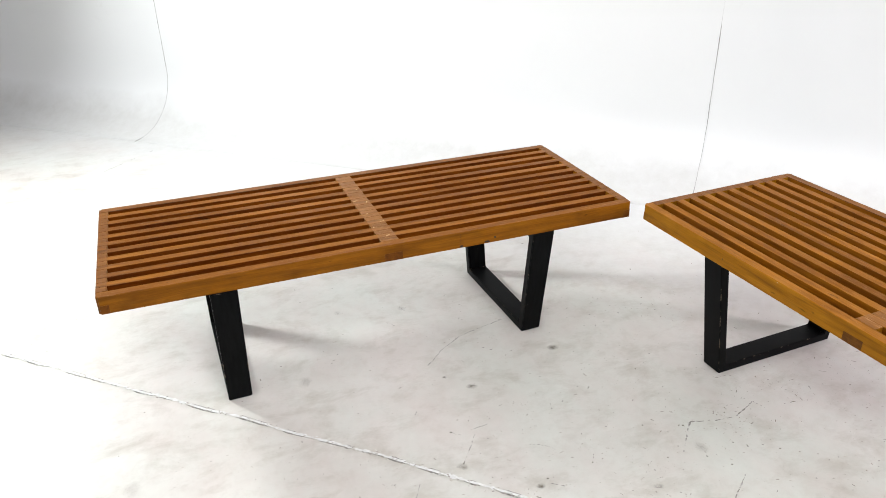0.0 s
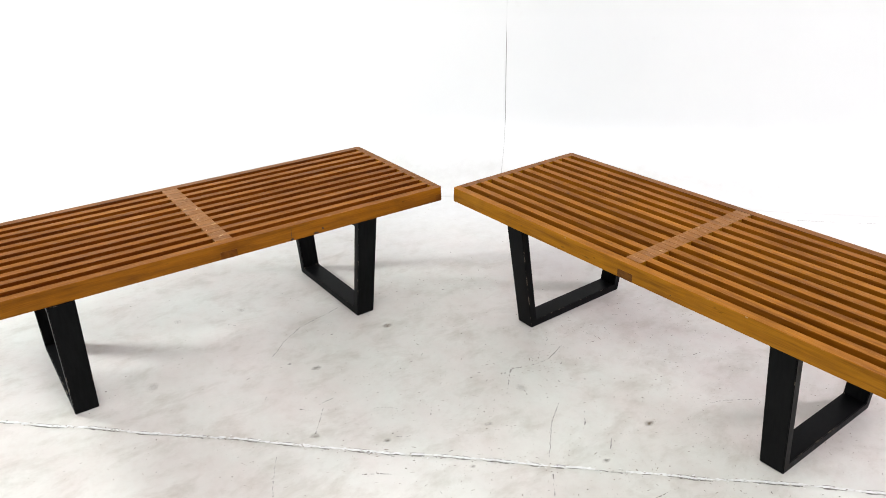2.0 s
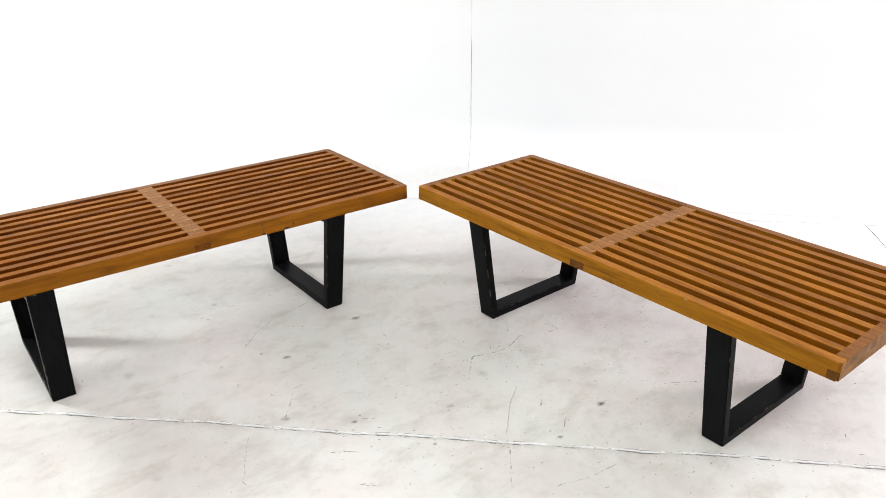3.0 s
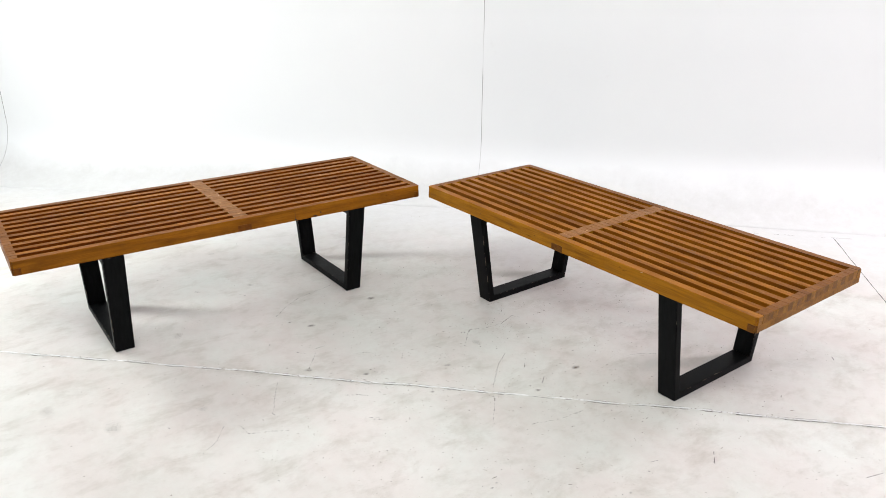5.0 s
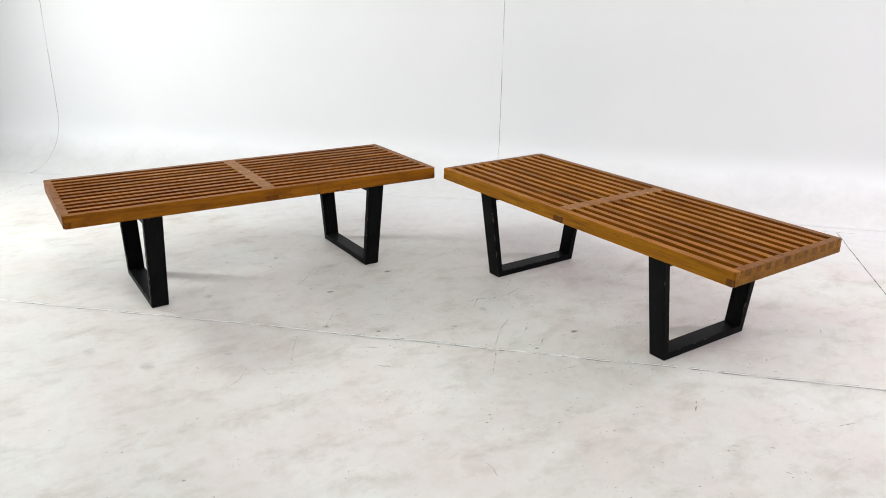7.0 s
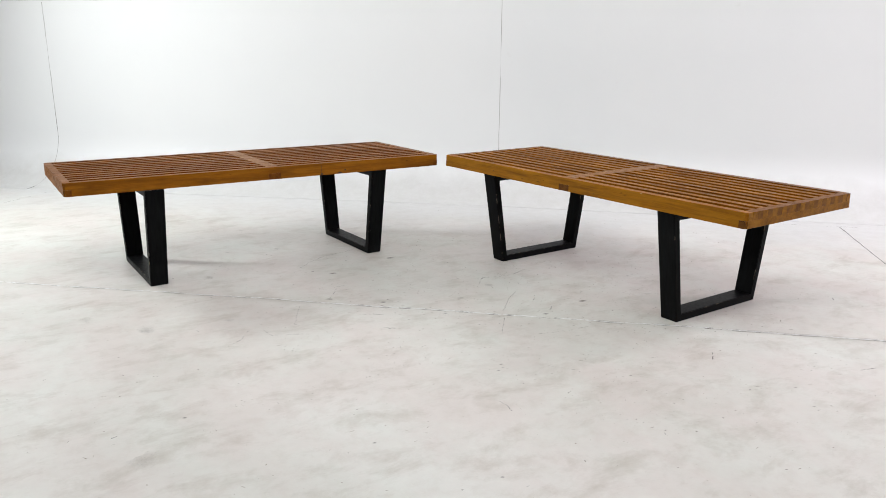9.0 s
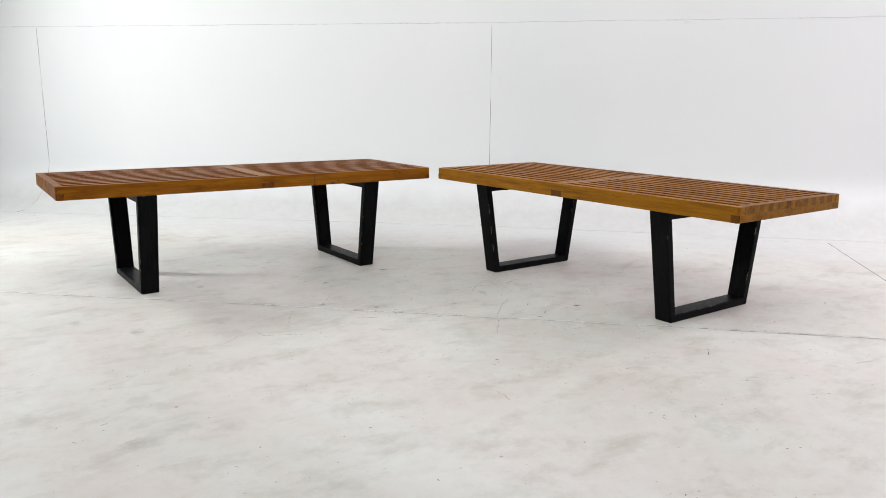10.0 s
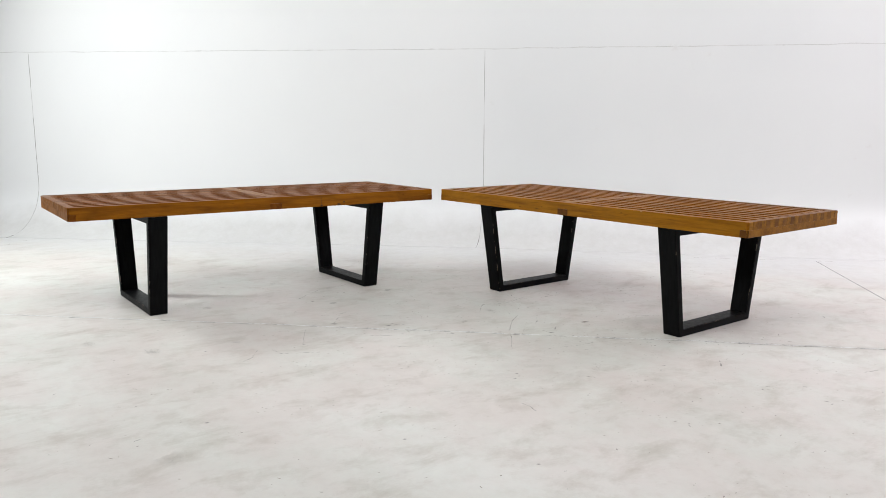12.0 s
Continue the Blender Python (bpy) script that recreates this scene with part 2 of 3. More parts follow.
SMEAR = stain_material("faint_smear", (0.42, 0.37, 0.32), (0.56, 0.51, 0.46), 18.0, 0.3)
CEILING = plain_material("matt_grey_ceiling", (0.56, 0.56, 0.57), (0.62, 0.62, 0.63), 3.0)
DARK_WALL = plain_material("grey_wall", (0.30, 0.30, 0.31), (0.36, 0.36, 0.365), 2.0, 0.8)


# ---- building helpers ----
def mesh_of(name, bm, mats, smooth=False):
    me = bpy.data.meshes.new(name)
    bmesh.ops.recalc_face_normals(bm, faces=bm.faces)
    bm.to_mesh(me)
    bm.free()
    for mt in mats if isinstance(mats, (list, tuple)) else (mats,):
        me.materials.append(mt)
    if smooth:
        me.shade_smooth()
    return me


def part(name, bm, mats, parent=None, label="", place=None):
    me = bm if isinstance(bm, bpy.types.Mesh) else mesh_of(name, bm, mats)
    ob = new(name, me)
    if parent is not None:
        ob.parent = parent
    if place is not None:
        ob.matrix_basis = place
    if label:
        tagged(ob, label)
    return ob


def prism(outline, y0, y1, bevel=0.0, edge_slot=0):
    """A solid from an outline in x and z, between y0 and y1, with bevelled edges."""
    bm = bmesh.new()
    front = [bm.verts.new((x, y0, z)) for x, z in outline]
    back = [bm.verts.new((x, y1, z)) for x, z in outline]
    k = len(outline)
    bm.faces.new(front)
    bm.faces.new(back[::-1])
    for i in range(k):
        bm.faces.new((front[i], back[i], back[(i + 1) % k], front[(i + 1) % k]))
    bmesh.ops.recalc_face_normals(bm, faces=bm.faces)
    if bevel:
        made = bmesh.ops.bevel(bm, geom=bm.edges[:], offset=bevel, segments=1, affect="EDGES", clamp_overlap=True)
        for f in made["faces"]:
            f.material_index = edge_slot
    return bm


def round_corners(bm, picks, radius):
    """Round the upright edges at the given (x, y) corners."""
    near = [e for e in bm.edges if all(any(abs(v.co.x - x) < 1e-4 and abs(v.co.y - y) < 1e-4 for x, y in picks) for v in e.verts)
            and abs(e.verts[0].co.z - e.verts[1].co.z) > 0.003]
    bmesh.ops.bevel(bm, geom=near, offset=radius, segments=3, affect="EDGES")
    return bm


def soften(bm, offset, keep=lambda co: True):
    """Ease the sharp edges, but for those whose two ends both fail keep()."""
    sharp = [e for e in bm.edges if len(e.link_faces) == 2 and e.calc_face_angle(0) > 0.7 and any(keep(v.co) for v in e.verts)]
    made = bmesh.ops.bevel(bm, geom=sharp, offset=offset, segments=1, affect="EDGES", clamp_overlap=True)
    for f in made["faces"]:
        f.material_index = 2
    return bm


def box(x0, x1, y0, y1, z0, z1, bevel=0.0, edge_slot=0):
    return prism([(x0, z0), (x1, z0), (x1, z1), (x0, z1)], y0, y1, bevel, edge_slot)


def ribbon(points, width, lift, rng, rough=0.5, step=0.006, wander=0.0015, normal=None, gaps=0.0, dots=22):
    """A thin uneven strip along a line of points, for cracks, joints and scuffs."""
    bm = bmesh.new()
    up = normal or Vector((0, 0, 1))
    pts = [Vector((*p, 0)) if len(p) == 2 else Vector(p) for p in points]
    last, seed, run = None, rng.random() * 50, 0.0
    for a, b in zip(pts[:-1], pts[1:]):
        length = (b - a).length
        count = max(2, int(length / step))
        way = (b - a).normalized()
        side = up.cross(way).normalized()
        for i in range(count + 1):
            run += step
            k = noise.noise((seed, run * 40, 0)) * 0.6 + noise.noise((seed, run * 150, 3)) * 0.6
            drift = (noise.noise((seed + 9, run * 9, 1)) * 3 + noise.noise((seed + 5, run * 60, 1))) * wander
            w = max(0.0, width * (1 + rough * 1.6 * k))
            if gaps and noise.noise((seed + 20, run * dots, 2)) < gaps - 0.5:
                w = 0.0
            mid = a.lerp(b, i / count) + side * drift + up * lift
            if w <= width * 0.08:
                last = None
                continue
            pair = (bm.verts.new(mid + side * w / 2), bm.verts.new(mid - side * w / 2))
            if last:
                bm.faces.new((last[0], last[1], pair[1], pair[0]))
            last = pair
    return bm


def blot(x, y, rx, ry, turn, lift, rng, teeth=22):
    bm = bmesh.new()
    seed = rng.random() * 40
    ring = []
    for i in range(teeth):
        a = 2 * math.pi * i / teeth
        k = 1 + 0.55 * noise.noise((math.cos(a) * 1.3 + seed, math.sin(a) * 1.3, 0)) + 0.25 * noise.noise((math.cos(a) * 4 + seed, math.sin(a) * 4, 5))
        u, v = rx * k * math.cos(a), ry * k * math.sin(a)
        ring.append(bm.verts.new((x + u * math.cos(turn) - v * math.sin(turn), y + u * math.sin(turn) + v * math.cos(turn), lift)))
    bm.faces.new(ring)
    return bm


# ---- the studio: cove, walls, floor, ceiling ----
COVE = 0.27
WALL_N, RIGHT_S, LEFT_S, REAR_N, TOP = 1.07, -4.2, 4.9, -4.6, 3.1
JOINT_Z = 0.952
LEFT_R = 0.5


def wall_n(s):
    """The back wall bends a little at its middle seam."""
    return WALL_N - 0.062 * max(0.0, s + 0.06)


def cove_profile():
    rows = [(COVE * (1 - math.sin(a)), COVE * (1 - math.cos(a))) for a in np.linspace(0, math.pi / 2, 15)]
    return rows + [(0.0, z) for z in (0.5, 0.75, JOINT_Z, 1.5, 2.2, TOP)]


def swept_wall(name, stations, label):
    """stations: place on the wall line and the way into the room, as (s, n, inward s, inward n)."""
    bm = bmesh.new()
    grid = []
    for s, n, i_s, i_n in stations:
        grid.append([bm.verts.new(to_world(s + i_s * d, n + i_n * d, z)) for d, z in cove_profile()])
    for c0, c1 in zip(grid[:-1], grid[1:]):
        for k in range(len(c0) - 1):
            quad = (c0[k], c1[k], c1[k + 1], c0[k + 1])
            bm.faces.new(quad)
    bmesh.ops.remove_doubles(bm, verts=bm.verts, dist=1e-5)
    me = bpy.data.meshes.new(name)
    bm.normal_update()
    bm.to_mesh(me)
    bm.free()
    me.materials.append(WALL)
    me.shade_smooth()
    ob = tagged(new(name, me), label, "wall", kind="structure")
    shell = ob.modifiers.new("thickness", "SOLIDIFY")
    shell.thickness, shell.offset = 0.03, -1.0
    return ob


def arc_stations(cs, cn, radius, a0, a1, count=13):
    return [(cs + radius * math.cos(a), cn + radius * math.sin(a), -math.cos(a), -math.sin(a)) for a in np.linspace(a0, a1, count)]


flat = [(s, wall_n(s), 0, -1) for s in (*np.linspace(LEFT_S - LEFT_R, -0.06, 24), *np.linspace(-0.25, RIGHT_S + COVE, 18))]
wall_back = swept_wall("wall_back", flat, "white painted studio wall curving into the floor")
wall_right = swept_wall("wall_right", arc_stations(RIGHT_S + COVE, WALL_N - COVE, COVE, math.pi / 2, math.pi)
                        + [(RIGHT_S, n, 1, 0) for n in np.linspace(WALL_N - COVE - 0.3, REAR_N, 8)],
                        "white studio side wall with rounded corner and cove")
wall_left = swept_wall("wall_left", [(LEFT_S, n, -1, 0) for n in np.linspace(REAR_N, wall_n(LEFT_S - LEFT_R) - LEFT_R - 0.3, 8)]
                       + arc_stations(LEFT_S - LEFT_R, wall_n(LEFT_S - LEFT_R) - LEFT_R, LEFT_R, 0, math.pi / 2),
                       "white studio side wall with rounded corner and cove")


def slab(name, s0, s1, n0, n1, z0, z1, mat, label, category):
    bm = bmesh.new()
    low = [bm.verts.new(to_world(s, n, z0)) for s, n in ((s0, n0), (s1, n0), (s1, n1), (s0, n1))]
    high = [bm.verts.new(to_world(s, n, z1)) for s, n in ((s0, n0), (s1, n0), (s1, n1), (s0, n1))]
    bm.faces.new(low)
    bm.faces.new(high)
    for i in range(4):
        bm.faces.new((low[i], low[(i + 1) % 4], high[(i + 1) % 4], high[i]))
    return tagged(part(name, bm, mat), label, category, kind="structure")


floor = slab("floor", RIGHT_S + COVE, LEFT_S - COVE, REAR_N, WALL_N - COVE, -0.12, 0.0, FLOOR, "worn white painted concrete studio floor", "floor")
slab("wall_rear", RIGHT_S, LEFT_S, REAR_N - 0.1, REAR_N, -0.12, TOP, DARK_WALL, "plain grey rear studio wall", "wall")
slab("ceiling", RIGHT_S, LEFT_S, REAR_N, WALL_N, TOP, TOP + 0.1, CEILING, "plain matt grey studio ceiling", "ceiling")

# panel seams of the back wall
rng = random.Random(4)


def wall_seam(s, z_top, width, gaps, mats, name, lift=0.0008, start=0):
    pts, rows = [], cove_profile()
    for d, z in rows[start:]:
        if z <= z_top + 1e-6:
            pts.append((d, z))
    bm = bmesh.new()
    seed, run, last = rng.random() * 30, 0.0, None
    for (d0, z0), (d1, z1) in zip(pts[:-1], pts[1:]):
        length = math.hypot(d1 - d0, z1 - z0)
        count = max(2, int(length / 0.008))
        nd, nz = (z1 - z0) / length, -(d1 - d0) / length
        for i in range(count):
            run += 0.008
            f = i / count
            k = noise.noise((seed, run * 6, 0)) + 0.5 * noise.noise((seed, run * 50, 4))
            w = width * max(0.0, 1 + 0.9 * k)
            if noise.noise((seed + 7, run * 5, 8)) < gaps - 0.5:
                w *= 0.25
            drift = 0.0012 * noise.noise((seed, run * 14, 9))
            d, z = d0 + (d1 - d0) * f + nd * lift, z0 + (z1 - z0) * f + abs(nz) * lift
            pair = (bm.verts.new(to_world(s + drift + w / 2, wall_n(s) - d, z)), bm.verts.new(to_world(s + drift - w / 2, wall_n(s) - d, z)))
            if last:
                bm.faces.new((last[0], last[1], pair[1], pair[0]))
            last = pair
    return part(name, bm, mats, wall_back, "thin open seam between wall panels")


wall_seam(-0.058, JOINT_Z, 0.0022, 0.2, SEAM, "panel_seam", 0.0012)
wall_seam(2.352, JOINT_Z, 0.0026, 0.1, SEAM, "panel_seam")
wall_seam(2.352, 0.012, 0.0048, 0.05, SEAM_DARK, "panel_seam", 0.0016)
r = math.sqrt(0.5)
INWARD = Vector((-r, -r, 0))
part("panel_joint", ribbon([to_world(s, wall_n(s), JOINT_Z) for s in (LEFT_S - LEFT_R, -0.06, RIGHT_S + COVE)], 0.004, 0.0008, rng, 0.6, 0.012, 0.0012, INWARD), SEAM_PALE, wall_back, "overpainted horizontal panel joint")

# cove joints on the floor
JN, JS = 0.74, -1.56
part("cove_joint", ribbon([to_world(JS, JN - 0.004), to_world(JS, REAR_N)], 0.0034, 0.0004, rng, 0.5, 0.01, 0.0008), SEAM_DARK, floor, "dark open joint beside the cove")
part("cove_joint", ribbon([to_world(-1.63, 0.742), to_world(-1.05, 0.730)], 0.0024, 0.0004, rng, 0.7, 0.01, 0.0008, None, 0.45), HAIR, floor, "fine crack along the cove")
part("cove_joint", ribbon([to_world(2.185, 0.3), to_world(2.185, 0.6)], 0.0022, 0.0004, rng, 0.7, 0.01, 0.0008, None, 0.5), HAIR, floor, "fine crack beside the cove")

# the filled slab joint
line = [to_world(s, n) for s, n in ((2.6, -0.80), (1.39, -0.757), (0.95, -0.736), (0.69, -0.718), (0.49, -0.710), (0.32, -0.699), (0.18, -0.697), (0.01, -0.693), (-0.20, -0.677), (-0.35, -0.674), (-0.63, -0.663), (-0.83, -0.650), (-1.12, -0.645), (-1.40, -0.635))]
for shift, gaps, width in ((-0.0030, 0.36, 0.0015), (0.0028, 0.58, 0.0011), (-0.0044, 0.58, 0.0013)):
    side_line = [p + Vector((shift, shift, 0)) for p in line]
    part("joint_edge", ribbon(side_line, width, 0.0006, random.Random(9), 1.2, 0.002, 0.0018, None, gaps, 24), JOINT_EDGE, floor, "dark ragged edge of the slab joint")
part("joint_filler", ribbon(line, 0.0060, 0.0005, random.Random(9), 1.2, 0.002, 0.0018, None, 0.04, 5), FILLER, floor, "white filler in the slab joint")

# crumbs of filler and dirt along the joint
for name, mat, count, high, label in (("filler_crumbs", FILLER, 700, 0.0007, "crumbled white filler"), ("joint_dirt", SPECK, 620, 0.0008, "dark dirt caught in the joint")):
    bm = bmesh.new()
    for i in range(count):
        k = rng.random() * (len(line) - 1)
        a, b = line[int(k)], line[int(k) + 1]
        if noise.noise((k * 9, 3, high * 9000)) < -0.12:
            continue
        p = a.lerp(b, k - int(k)) + Vector((1, 1, 0)) * rng.gauss(-0.0006, 0.0030)
        size, turn = rng.uniform(0.0007, 0.0026), rng.uniform(-0.6, 0.6) + 2.3
        ring = []
        for t in range(6):
            u, v = size * 1.6 * math.cos(t * 1.047) * rng.uniform(0.5, 1), size * 0.6 * math.sin(t * 1.047) * rng.uniform(0.5, 1)
            ring.append(bm.verts.new((p.x + u * math.cos(turn) - v * math.sin(turn), p.y + u * math.sin(turn) + v * math.cos(turn), high)))
        bm.faces.new(ring)
    tagged(part(name, bm, mat, floor, label), kind="stuff")

# hairline cracks and scuffs, where they lie on the floor
CRACKS = (
    ((-0.54, 0.002), (-0.492, 0.051), (-0.423, 0.088), (-0.334, 0.117), (-0.278, 0.132)),
    ((-0.53, -0.253), (-0.484, -0.248)),
    ((-0.529, -0.268), (-0.556, -0.305), (-0.586, -0.343)),
    ((-0.578, -0.243), (-0.556, -0.262)),
    ((-0.684, -0.361), (-0.72, -0.426), (-0.751, -0.492), (-0.746, -0.512)),
    ((-0.562, -0.519), (-0.538, -0.535), (-0.514, -0.555)),
    ((0.094, -0.396), (0.023, -0.426), (-0.027, -0.42), (-0.077, -0.406), (-0.153, -0.479)),
    ((0.094, -0.396), (0.105, -0.426)),
    ((-0.075, -0.577), (-0.13, -0.617), (-0.19, -0.674), (-0.216, -0.7)),
)
FAINT_CRACKS = (
    ((-0.242, -0.74), (-0.282, -0.792), (-0.316, -0.836)),
    ((-0.247, -0.888), (-0.195, -0.902), (-0.143, -0.913), (-0.069, -0.92)),
    ((0.364, -0.715), (0.391, -0.762)),
    ((0.195, -0.774), (0.241, -0.79), (0.311, -0.837)),
    ((-0.426, -0.343), (-0.405, -0.356), (-0.391, -0.378)),
    ((-0.838, -0.494), (-0.831, -0.545), (-0.786, -0.56), (-0.744, -0.58)),
    ((-0.861, -0.473), (-0.904, -0.529), (-0.947, -0.557)),
    ((-0.55, -1.147), (-0.548, -1.168), (-0.553, -1.199)),
)
SCUFFS = (
    ((0.061, -0.375), (0.091, -0.355)),
    ((0.252, -0.401), (0.239, -0.439)),
    ((-0.048, -0.633), (-0.082, -0.669)),
    ((-0.061, -0.736), (-0.092, -0.762)),
    ((-0.571, -0.639), (-0.524, -0.67)),
    ((-0.909, -0.26), (-0.894, -0.259)),
    ((-0.63, -0.169), (-0.618, -0.154)),
    ((0.357, -0.634), (0.389, -0.644)),
    ((-0.443, -0.458), (-0.421, -0.472)),
    ((0.339, -0.628), (0.365, -0.63)),
    ((-0.568, -0.639), (-0.525, -0.666)),
    ((-0.985, -0.409), (-0.98, -0.428)),
    ((-1.353, -0.541), (-1.341, -0.537)),
    ((-1.221, -0.392), (-1.213, -0.383)),
    ((-0.127, -1.157), (-0.125, -1.171)),
    ((-0.107, -1.151), (-0.09, -1.156)),
    ((0.044, -1.207), (0.01, -1.237)),
    ((0.713, -1.101), (0.683, -1.128)),
    ((0.249, -1.455), (0.294, -1.466)),
    ((-0.066, -1.39), (-0.055, -1.388)),
    ((-1.35, -0.555), (-1.341, -0.549)),
    ((-1.268, -0.894), (-1.256, -0.89)),
    ((-0.372, -1.422), (-0.348, -1.415)),
    ((-0.362, -1.42), (-0.37, -1.434)),
    ((-0.384, -1.344), (-0.384, -1.355)),
    ((-0.151, -1.159), (-0.136, -1.175)),
)
STAINS = ((-0.471, -0.113, 0.012), (-0.519, -0.056, 0.006), (-0.587, -0.35, 0.0118), (-0.466, -0.456, 0.0104), (-0.363, -0.631, 0.0075), (-0.126, -0.78, 0.0088), (0.04, -0.75, 0.0121), (-0.252, -0.541, 0.0094), (-0.219, -0.041, 0.0147), (-0.445, -1.013, 0.0039), (-0.463, -1.021, 0.0039), (-0.225, -1.199, 0.0038), (-0.854, -1.166, 0.0042), (-1.131, -0.882, 0.0055), (-0.72, -1.384, 0.0049))
SMEARS = ((-1.226, -1.009, 0.0441), (-1.094, -0.334, 0.0404), (-1.22, -0.177, 0.0355), (-1.098, -0.333, 0.0317), (-0.889, -0.374, 0.021), (-0.831, 0.047, 0.0247), (-0.104, -0.484, 0.0229), (-0.517, 0.282, 0.017), (-0.687, 0.325, 0.0166), (-0.537, 0.638, 0.0151))
for pts in CRACKS + FAINT_CRACKS:
    part("hairline_crack", ribbon(pts, 0.0019 if pts in CRACKS else 0.0015, 0.0003, rng, 1.3, 0.0012, 0.0022, None, 0.34 if pts in CRACKS else 0.40, 190), HAIR, floor)
for pts in SCUFFS:
    part("scuff_mark", ribbon(pts, 0.0018, 0.0003, rng, 1.1, 0.002, 0.0014, None, 0.42, 70), SCUFF, floor)
for x, y, size in STAINS:
    part("stain", blot(x, y, size * 1.3, size * 0.8, 2.4 + 0.5 * rng.random(), 0.0004, rng), STAIN, floor)
for x, y, size in SMEARS:
    part("faint_smear", blot(x, y, size, size * 0.6, rng.random() * 3, 0.0002, rng, 40), SMEAR, floor)

# chips and small scratches all over the floor
bm = bmesh.new()
nests = [(rng.gauss(-0.05, 0.5), rng.gauss(-0.65, 0.42), rng.uniform(0.012, 0.06)) for _ in range(260)]
for i in range(5000):
    if i % 5 < 3:
        cx, cy, spread = nests[int(len(nests) * rng.random() ** 1.25)]
        px, py = rng.gauss(cx, spread * 1.5), rng.gauss(cy, spread)
    elif i % 5 == 3:
        px, py = rng.gauss(-0.05, 0.45), rng.gauss(-0.65, 0.4)
    else:
        p = to_world(rng.uniform(JS + 0.05, 3.0), rng.uniform(-2.4, 0.6))
        px, py = p.x, p.y
    if (px + py) * r > JN - 0.05 or (py - px) * r < JS + 0.03:
        continue
    size, turn = 0.0006 + 0.0024 * rng.random() ** 3, rng.gauss(2.5, 0.9)
    stretch = rng.choice((0.8, 0.9, 1, 1, 1.1, 1.3, 1.5, 1.8, 2.2, 3.0))
    c, sn = math.cos(turn), math.sin(turn)
    ring = []
    for a in range(6):
        u, v = size * stretch * math.cos(a * 1.047) * rng.uniform(0.6, 1), size * (0.75 if stretch < 1.3 else 0.5) * math.sin(a * 1.047) * rng.uniform(0.6, 1)
        ring.append(bm.verts.new((px + u * c - v * sn, py + u * sn + v * c, 0.0003)))
    bm.faces.new(ring)
tagged(part("floor_specks", bm, SPECK, floor, "tiny dark chips and scratches"), kind="stuff")


# ---- the benches ----
WID, HIGH, RAIL = 0.4655, 0.3460, 0.0390
SLAT, SIDE, END_W, MID_W, LAP = 0.0200, 0.023, 0.021, 0.041, 0.019
LEG_W, LEG_WT, LEG_T, LEG_FOOT, LEG_TOP = 0.053, 0.0565, 0.021, 0.1745, 0.2235
BOTTOM = HIGH - RAIL
ZLAP = BOTTOM + LAP


def slat_outline(length):
    h, e = length / 2, END_W
    return [(-h, ZLAP), (-h + e, ZLAP), (-h + e, BOTTOM), (-MID_W / 2, BOTTOM), (-MID_W / 2, ZLAP), (MID_W / 2, ZLAP),
            (MID_W / 2, BOTTOM), (h - e, BOTTOM), (h - e, ZLAP), (h, ZLAP), (h, HIGH), (h - e, HIGH), (MID_W / 2, HIGH), (-MID_W / 2, HIGH), (e - h, HIGH), (-h, HIGH)]


def leg_mesh():
    """Trapezoid frame of flat bars; posts lean outwards to the top."""
    lean = (LEG_TOP - LEG_FOOT) / BOTTOM
    g = 0.0
    outer = [(-LEG_FOOT, g), (LEG_FOOT, g), (LEG_TOP, BOTTOM), (-LEG_TOP, BOTTOM)]
    t = LEG_T * math.sqrt(1 + lean * lean)

    def y_at(z):
        return LEG_FOOT + lean * (z - g) - t

    z0, z1 = g + LEG_T, BOTTOM - LEG_T
    inner = [(-y_at(z0), z0), (y_at(z0), z0), (y_at(z1), z1), (-y_at(z1), z1)]
    bm = bmesh.new()
    rings = []
    for way in (-0.5, 0.5):
        rings.append([[bm.verts.new((way * (LEG_W + (LEG_WT - LEG_W) * z / BOTTOM), y, z)) for y, z in loop] for loop in (outer, inner)])
    for i in range(4):
        j = (i + 1) % 4
        for side in rings:
            bm.faces.new((side[0][i], side[0][j], side[1][j], side[1][i]))
        for loop in (0, 1):
            bm.faces.new((rings[0][loop][i], rings[0][loop][j], rings[1][loop][j], rings[1][loop][i]))
    bmesh.ops.recalc_face_normals(bm, faces=bm.faces)
    sharp = [e for e in bm.edges if e.calc_face_angle(0) > 0.3]
    made = bmesh.ops.bevel(bm, geom=sharp, offset=0.0016, segments=2, affect="EDGES", clamp_overlap=True)
    for f in made["faces"]:
        f.material_index = 1
    return mesh_of("leg", bm, (BLACK, BLACK_EDGE))


LEG = leg_mesh()


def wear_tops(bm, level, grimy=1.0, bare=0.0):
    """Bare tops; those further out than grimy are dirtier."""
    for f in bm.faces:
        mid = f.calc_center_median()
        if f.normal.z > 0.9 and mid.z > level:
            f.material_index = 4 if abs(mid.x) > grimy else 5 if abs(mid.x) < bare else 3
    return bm


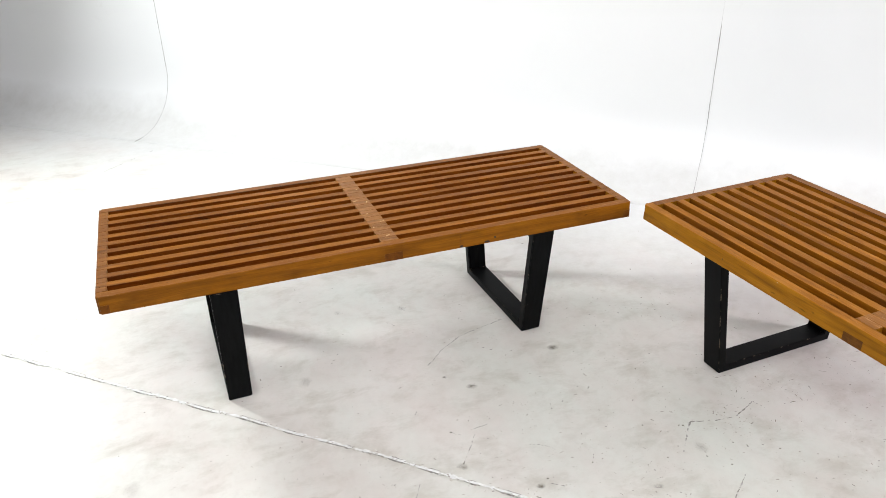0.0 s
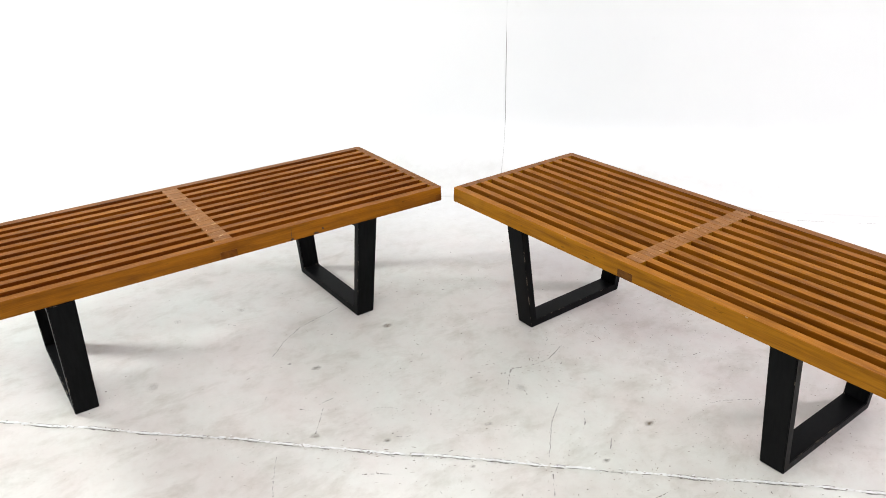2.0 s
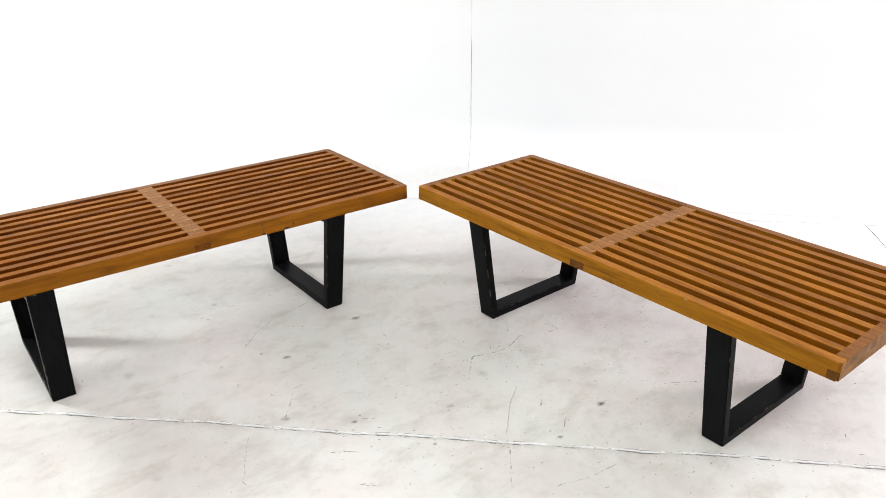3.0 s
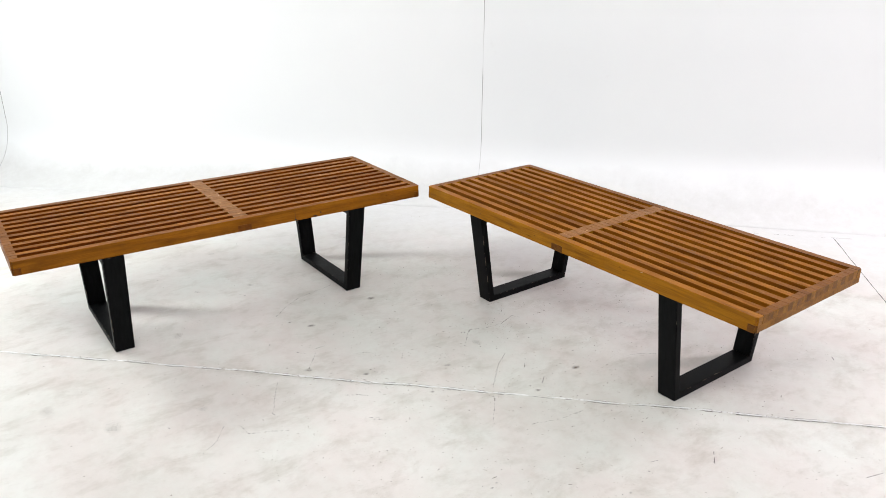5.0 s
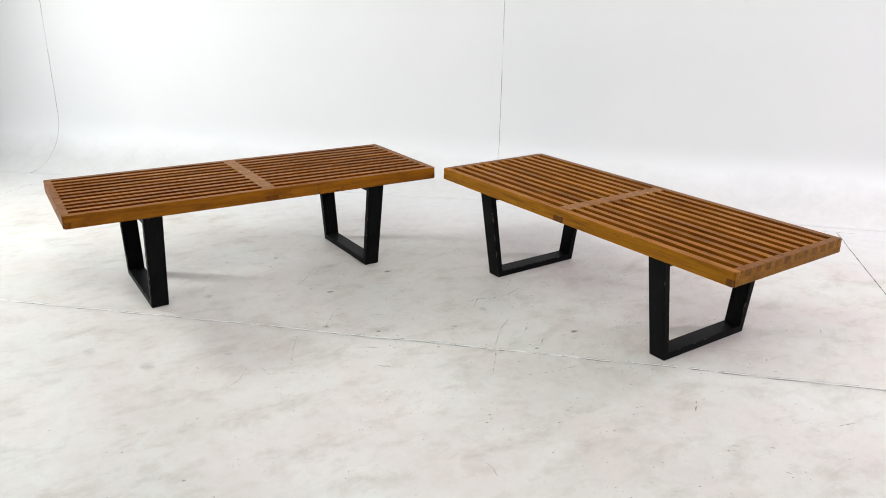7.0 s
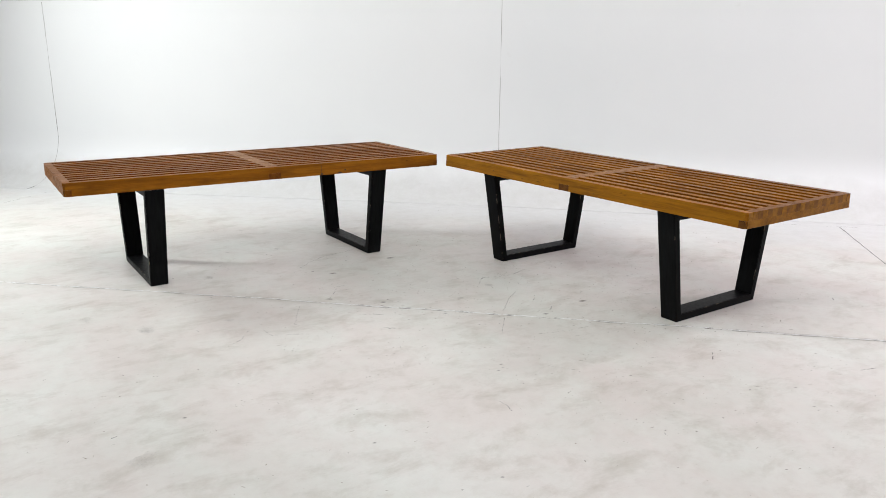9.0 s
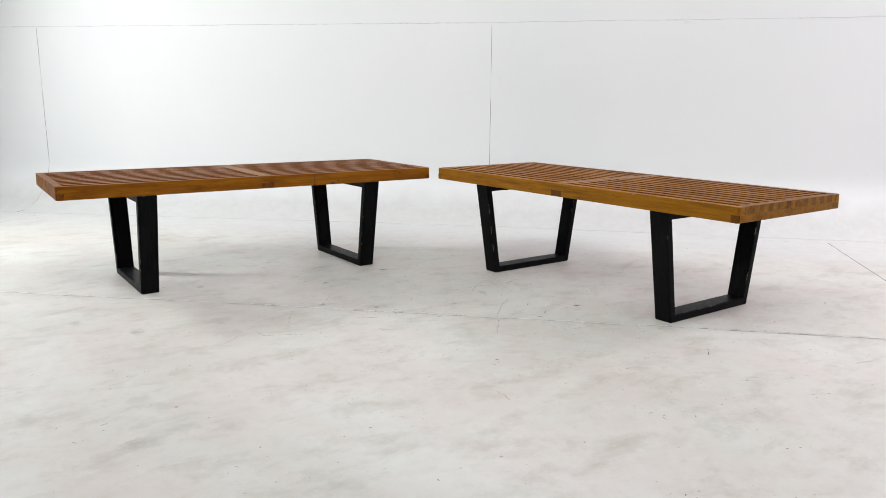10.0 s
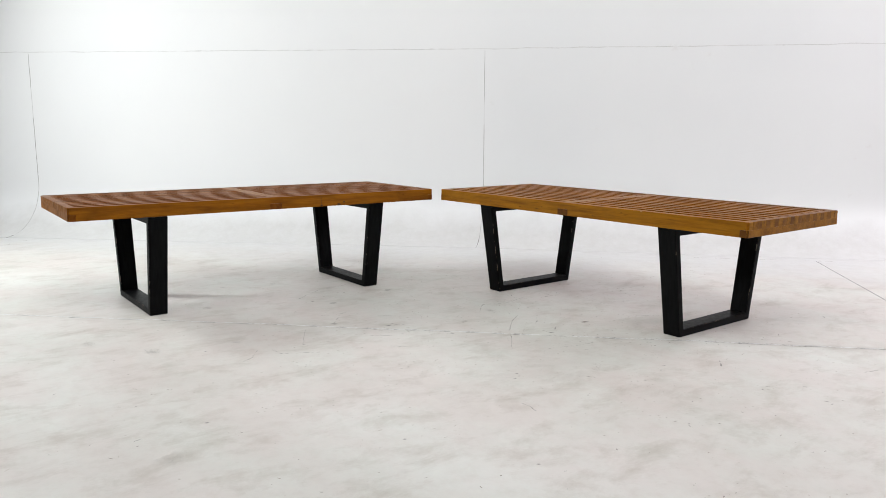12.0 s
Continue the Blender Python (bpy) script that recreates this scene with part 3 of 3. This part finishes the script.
def bench(place, length, skew, shaded_wood, rail_wood, worn, end_grain, slat_end, legs, label, dark_ends=(-1, 0, 1)):
    """skew: how far the back edge has racked along the bench's length."""
    base = new("slatted_bench")
    base.matrix_world = place
    tagged(base, label, "bench", "pair of slatted benches")
    half = WID / 2
    mats, rail_mats = (shaded_wood, slat_end, GRIME, worn, GRIMY, BARE), (rail_wood, end_grain, GRIME, worn, GRIMY, BARE, shaded_wood)
    h = length / 2
    solid = round_corners(prism(slat_outline(length), -SIDE / 2, SIDE / 2), ((-h, -SIDE / 2), (h, -SIDE / 2)), 0.004)
    soften(solid, 0.0013, lambda co: co.z > HIGH - 0.001)
    solid.normal_update()
    # the rails' inner faces take the slat sides' colour, gap shade painted in
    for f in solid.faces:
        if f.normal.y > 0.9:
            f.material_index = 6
    fronts = wear_tops(solid.copy(), HIGH - 0.0005)
    for f in fronts.faces:
        f.material_index = 3 if f.material_index == 2 else f.material_index
    front, rear = mesh_of("side_rail", fronts, rail_mats), mesh_of("side_rail", wear_tops(solid, HIGH - 0.0005, -1.0), rail_mats)
    for me, y, turn in ((front, -half + SIDE / 2, 0), (rear, half - SIDE / 2, 180)):
        part("side_rail", me, None, base, place=pose(skew * y / WID, y, 0, 0, 0, turn))
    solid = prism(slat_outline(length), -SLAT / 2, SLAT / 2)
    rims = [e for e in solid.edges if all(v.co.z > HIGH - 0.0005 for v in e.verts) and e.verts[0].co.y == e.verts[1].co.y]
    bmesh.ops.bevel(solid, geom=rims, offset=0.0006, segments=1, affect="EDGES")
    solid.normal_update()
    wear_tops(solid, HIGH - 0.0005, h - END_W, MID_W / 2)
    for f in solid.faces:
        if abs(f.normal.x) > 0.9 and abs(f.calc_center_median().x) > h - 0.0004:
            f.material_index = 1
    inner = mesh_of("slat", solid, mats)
    gap = (WID - 2 * SIDE - 10 * SLAT) / 11
    slots = []
    y = -half + SIDE
    for i in range(11):
        slots.append((y, y + gap))
        if i < 10:
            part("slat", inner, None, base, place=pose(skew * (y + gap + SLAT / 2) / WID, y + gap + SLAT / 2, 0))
        y += gap + SLAT
    for name, x, w in (("end_rail", -length / 2 + END_W / 2, END_W), ("end_rail", length / 2 - END_W / 2, END_W), ("cross_rail", 0, MID_W)):
        low = box(-w / 2, w / 2, -half - 0.0003, half + 0.0003, BOTTOM, ZLAP - 0.0002)
        if x:
            out = math.copysign(w / 2, x)
            round_corners(low, ((out, -half - 0.0003), (out, half + 0.0003)), 0.004)
        soften(low, 0.0008, lambda co: abs(co.y) < half - 0.001 and co.z < BOTTOM + 0.001)
        low.normal_update()
        # the rail's cut ends show end grain
        for f in low.faces:
            if abs(f.normal.y) > 0.9 and round(x / h) in dark_ends:
                f.material_index = 1
        lean = Matrix(((1, skew / WID, 0, 0), (0, 1, 0, 0), (0, 0, 1, 0), (0, 0, 0, 1)))
        bmesh.ops.transform(low, matrix=lean, verts=low.verts)
        rail = part(name, low, rail_mats, base, place=pose(x, 0, 0))
        for k, (a, b) in enumerate(slots):
            tooth = box(-w / 2, w / 2, a + 0.0002, b - 0.0002, ZLAP - 0.0002, HIGH - 0.0001)
            bmesh.ops.transform(tooth, matrix=lean, verts=tooth.verts)
            tooth.normal_update()
            part("tooth", wear_tops(tooth, HIGH - 0.001, -1.0 if x else 1.0, 0.1), rail_mats, rail)
    for x, y, turn in legs:
        part("leg", LEG, None, base, "black painted trapezoid wooden leg", pose(x, y, 0, 0, 0, turn))
    return base


def marks(base, spots, name, mat, label):
    """Small marks on the front face of a bench's front rail: x, height, half width, half height."""
    rail = next(c for c in base.children if c.name.startswith("side_rail"))
    local = random.Random(3)
    for x, z, a, b in spots:
        bm = blot(0, 0, a, b, 0, 0, local, 14)
        bmesh.ops.transform(bm, matrix=pose(x, -SIDE / 2 - 0.0004, z, 90), verts=bm.verts)
        part(name, bm, mat, rail, label)


LEN_A, LEN_B, SKEW_A = 1.22, 1.212, -0.008
bench_a = bench(pose(-LEN_A / 2 + SKEW_A / 2, WID / 2, 0), LEN_A, SKEW_A, SHADED_WOOD_A, RAIL_A, WORN_A, END_A, RAIL_A,
                ((-0.3725, -0.0140, 1.6), (0.3730, -0.0045, 1.8)), "amber maple slatted bench with black trapezoid legs")
TURN_B = -86.93
u = Vector((math.cos(radians(TURN_B)), math.sin(radians(TURN_B)), 0))
v = Vector((-u.y, u.x, 0))
corner = Vector((0.0207, -0.0222, 0))
mid = corner + u * LEN_B / 2 + v * WID / 2
bench_b = bench(pose(mid.x, mid.y, 0, 0, 0, TURN_B), LEN_B, 0.001, SHADED_WOOD_B, RAIL_B, WORN_B, END_B, SLAT_END_B,
                ((-0.364, -0.001, -0.3), (0.3685, 0.0, -0.5)), "honey maple slatted bench with worn black legs", (0, 1))
marks(bench_a, ((0.161, 0.3105, 0.0045, 0.0030), (0.226, 0.3112, 0.0075, 0.0028), (0.245, 0.3190, 0.0026, 0.0032)), "nail_hole", NAIL, "dark nail hole in the rail")


def worn_spots(base, spots):
    """Pale chips on the top of a bench's cross rail: x, y, half length, half width, turn."""
    rail = next(c for c in base.children if c.name.startswith("cross_rail"))
    local = random.Random(5)
    for x, y, a, b, turn in spots:
        part("chip", blot(x, y, a * 1.35, b * 1.35, turn, HIGH + 0.0004, local, 16), CHIP, rail, "pale chip in the varnish")


worn_spots(bench_a, ((-0.014, 0.035, 0.0050, 0.0016, 0.3), (0.012, 0.020, 0.0042, 0.0014, 1.2), (-0.006, -0.050, 0.0034, 0.0012, 0.8), (0.015, -0.104, 0.0046, 0.0016, 0.1),
                     (-0.012, -0.130, 0.0030, 0.0012, 1.4), (0.006, -0.183, 0.0044, 0.0014, 0.5), (0.010, 0.110, 0.0028, 0.0011, 0.9)))
worn_spots(bench_b, ((0.009, -0.125, 0.0036, 0.0012, 0.4), (-0.013, 0.045, 0.0030, 0.0012, 1.1), (0.014, 0.140, 0.0028, 0.0010, 0.2)))
marks(bench_a, ((0.160, 0.3265, 0.0005, 0.0180),), "splice_line", NAIL, "dark splice line in the rail")
marks(bench_b, ((0.291, 0.3440, 0.0035, 0.0014), (-0.18, 0.3436, 0.0022, 0.0012)), "chip", CHIP, "pale chip on the rail edge")
marks(bench_b, ((0.12, 0.3180, 0.0014, 0.0012), (-0.33, 0.3250, 0.0014, 0.0012)), "dent", NAIL, "small dark dent in the rail")
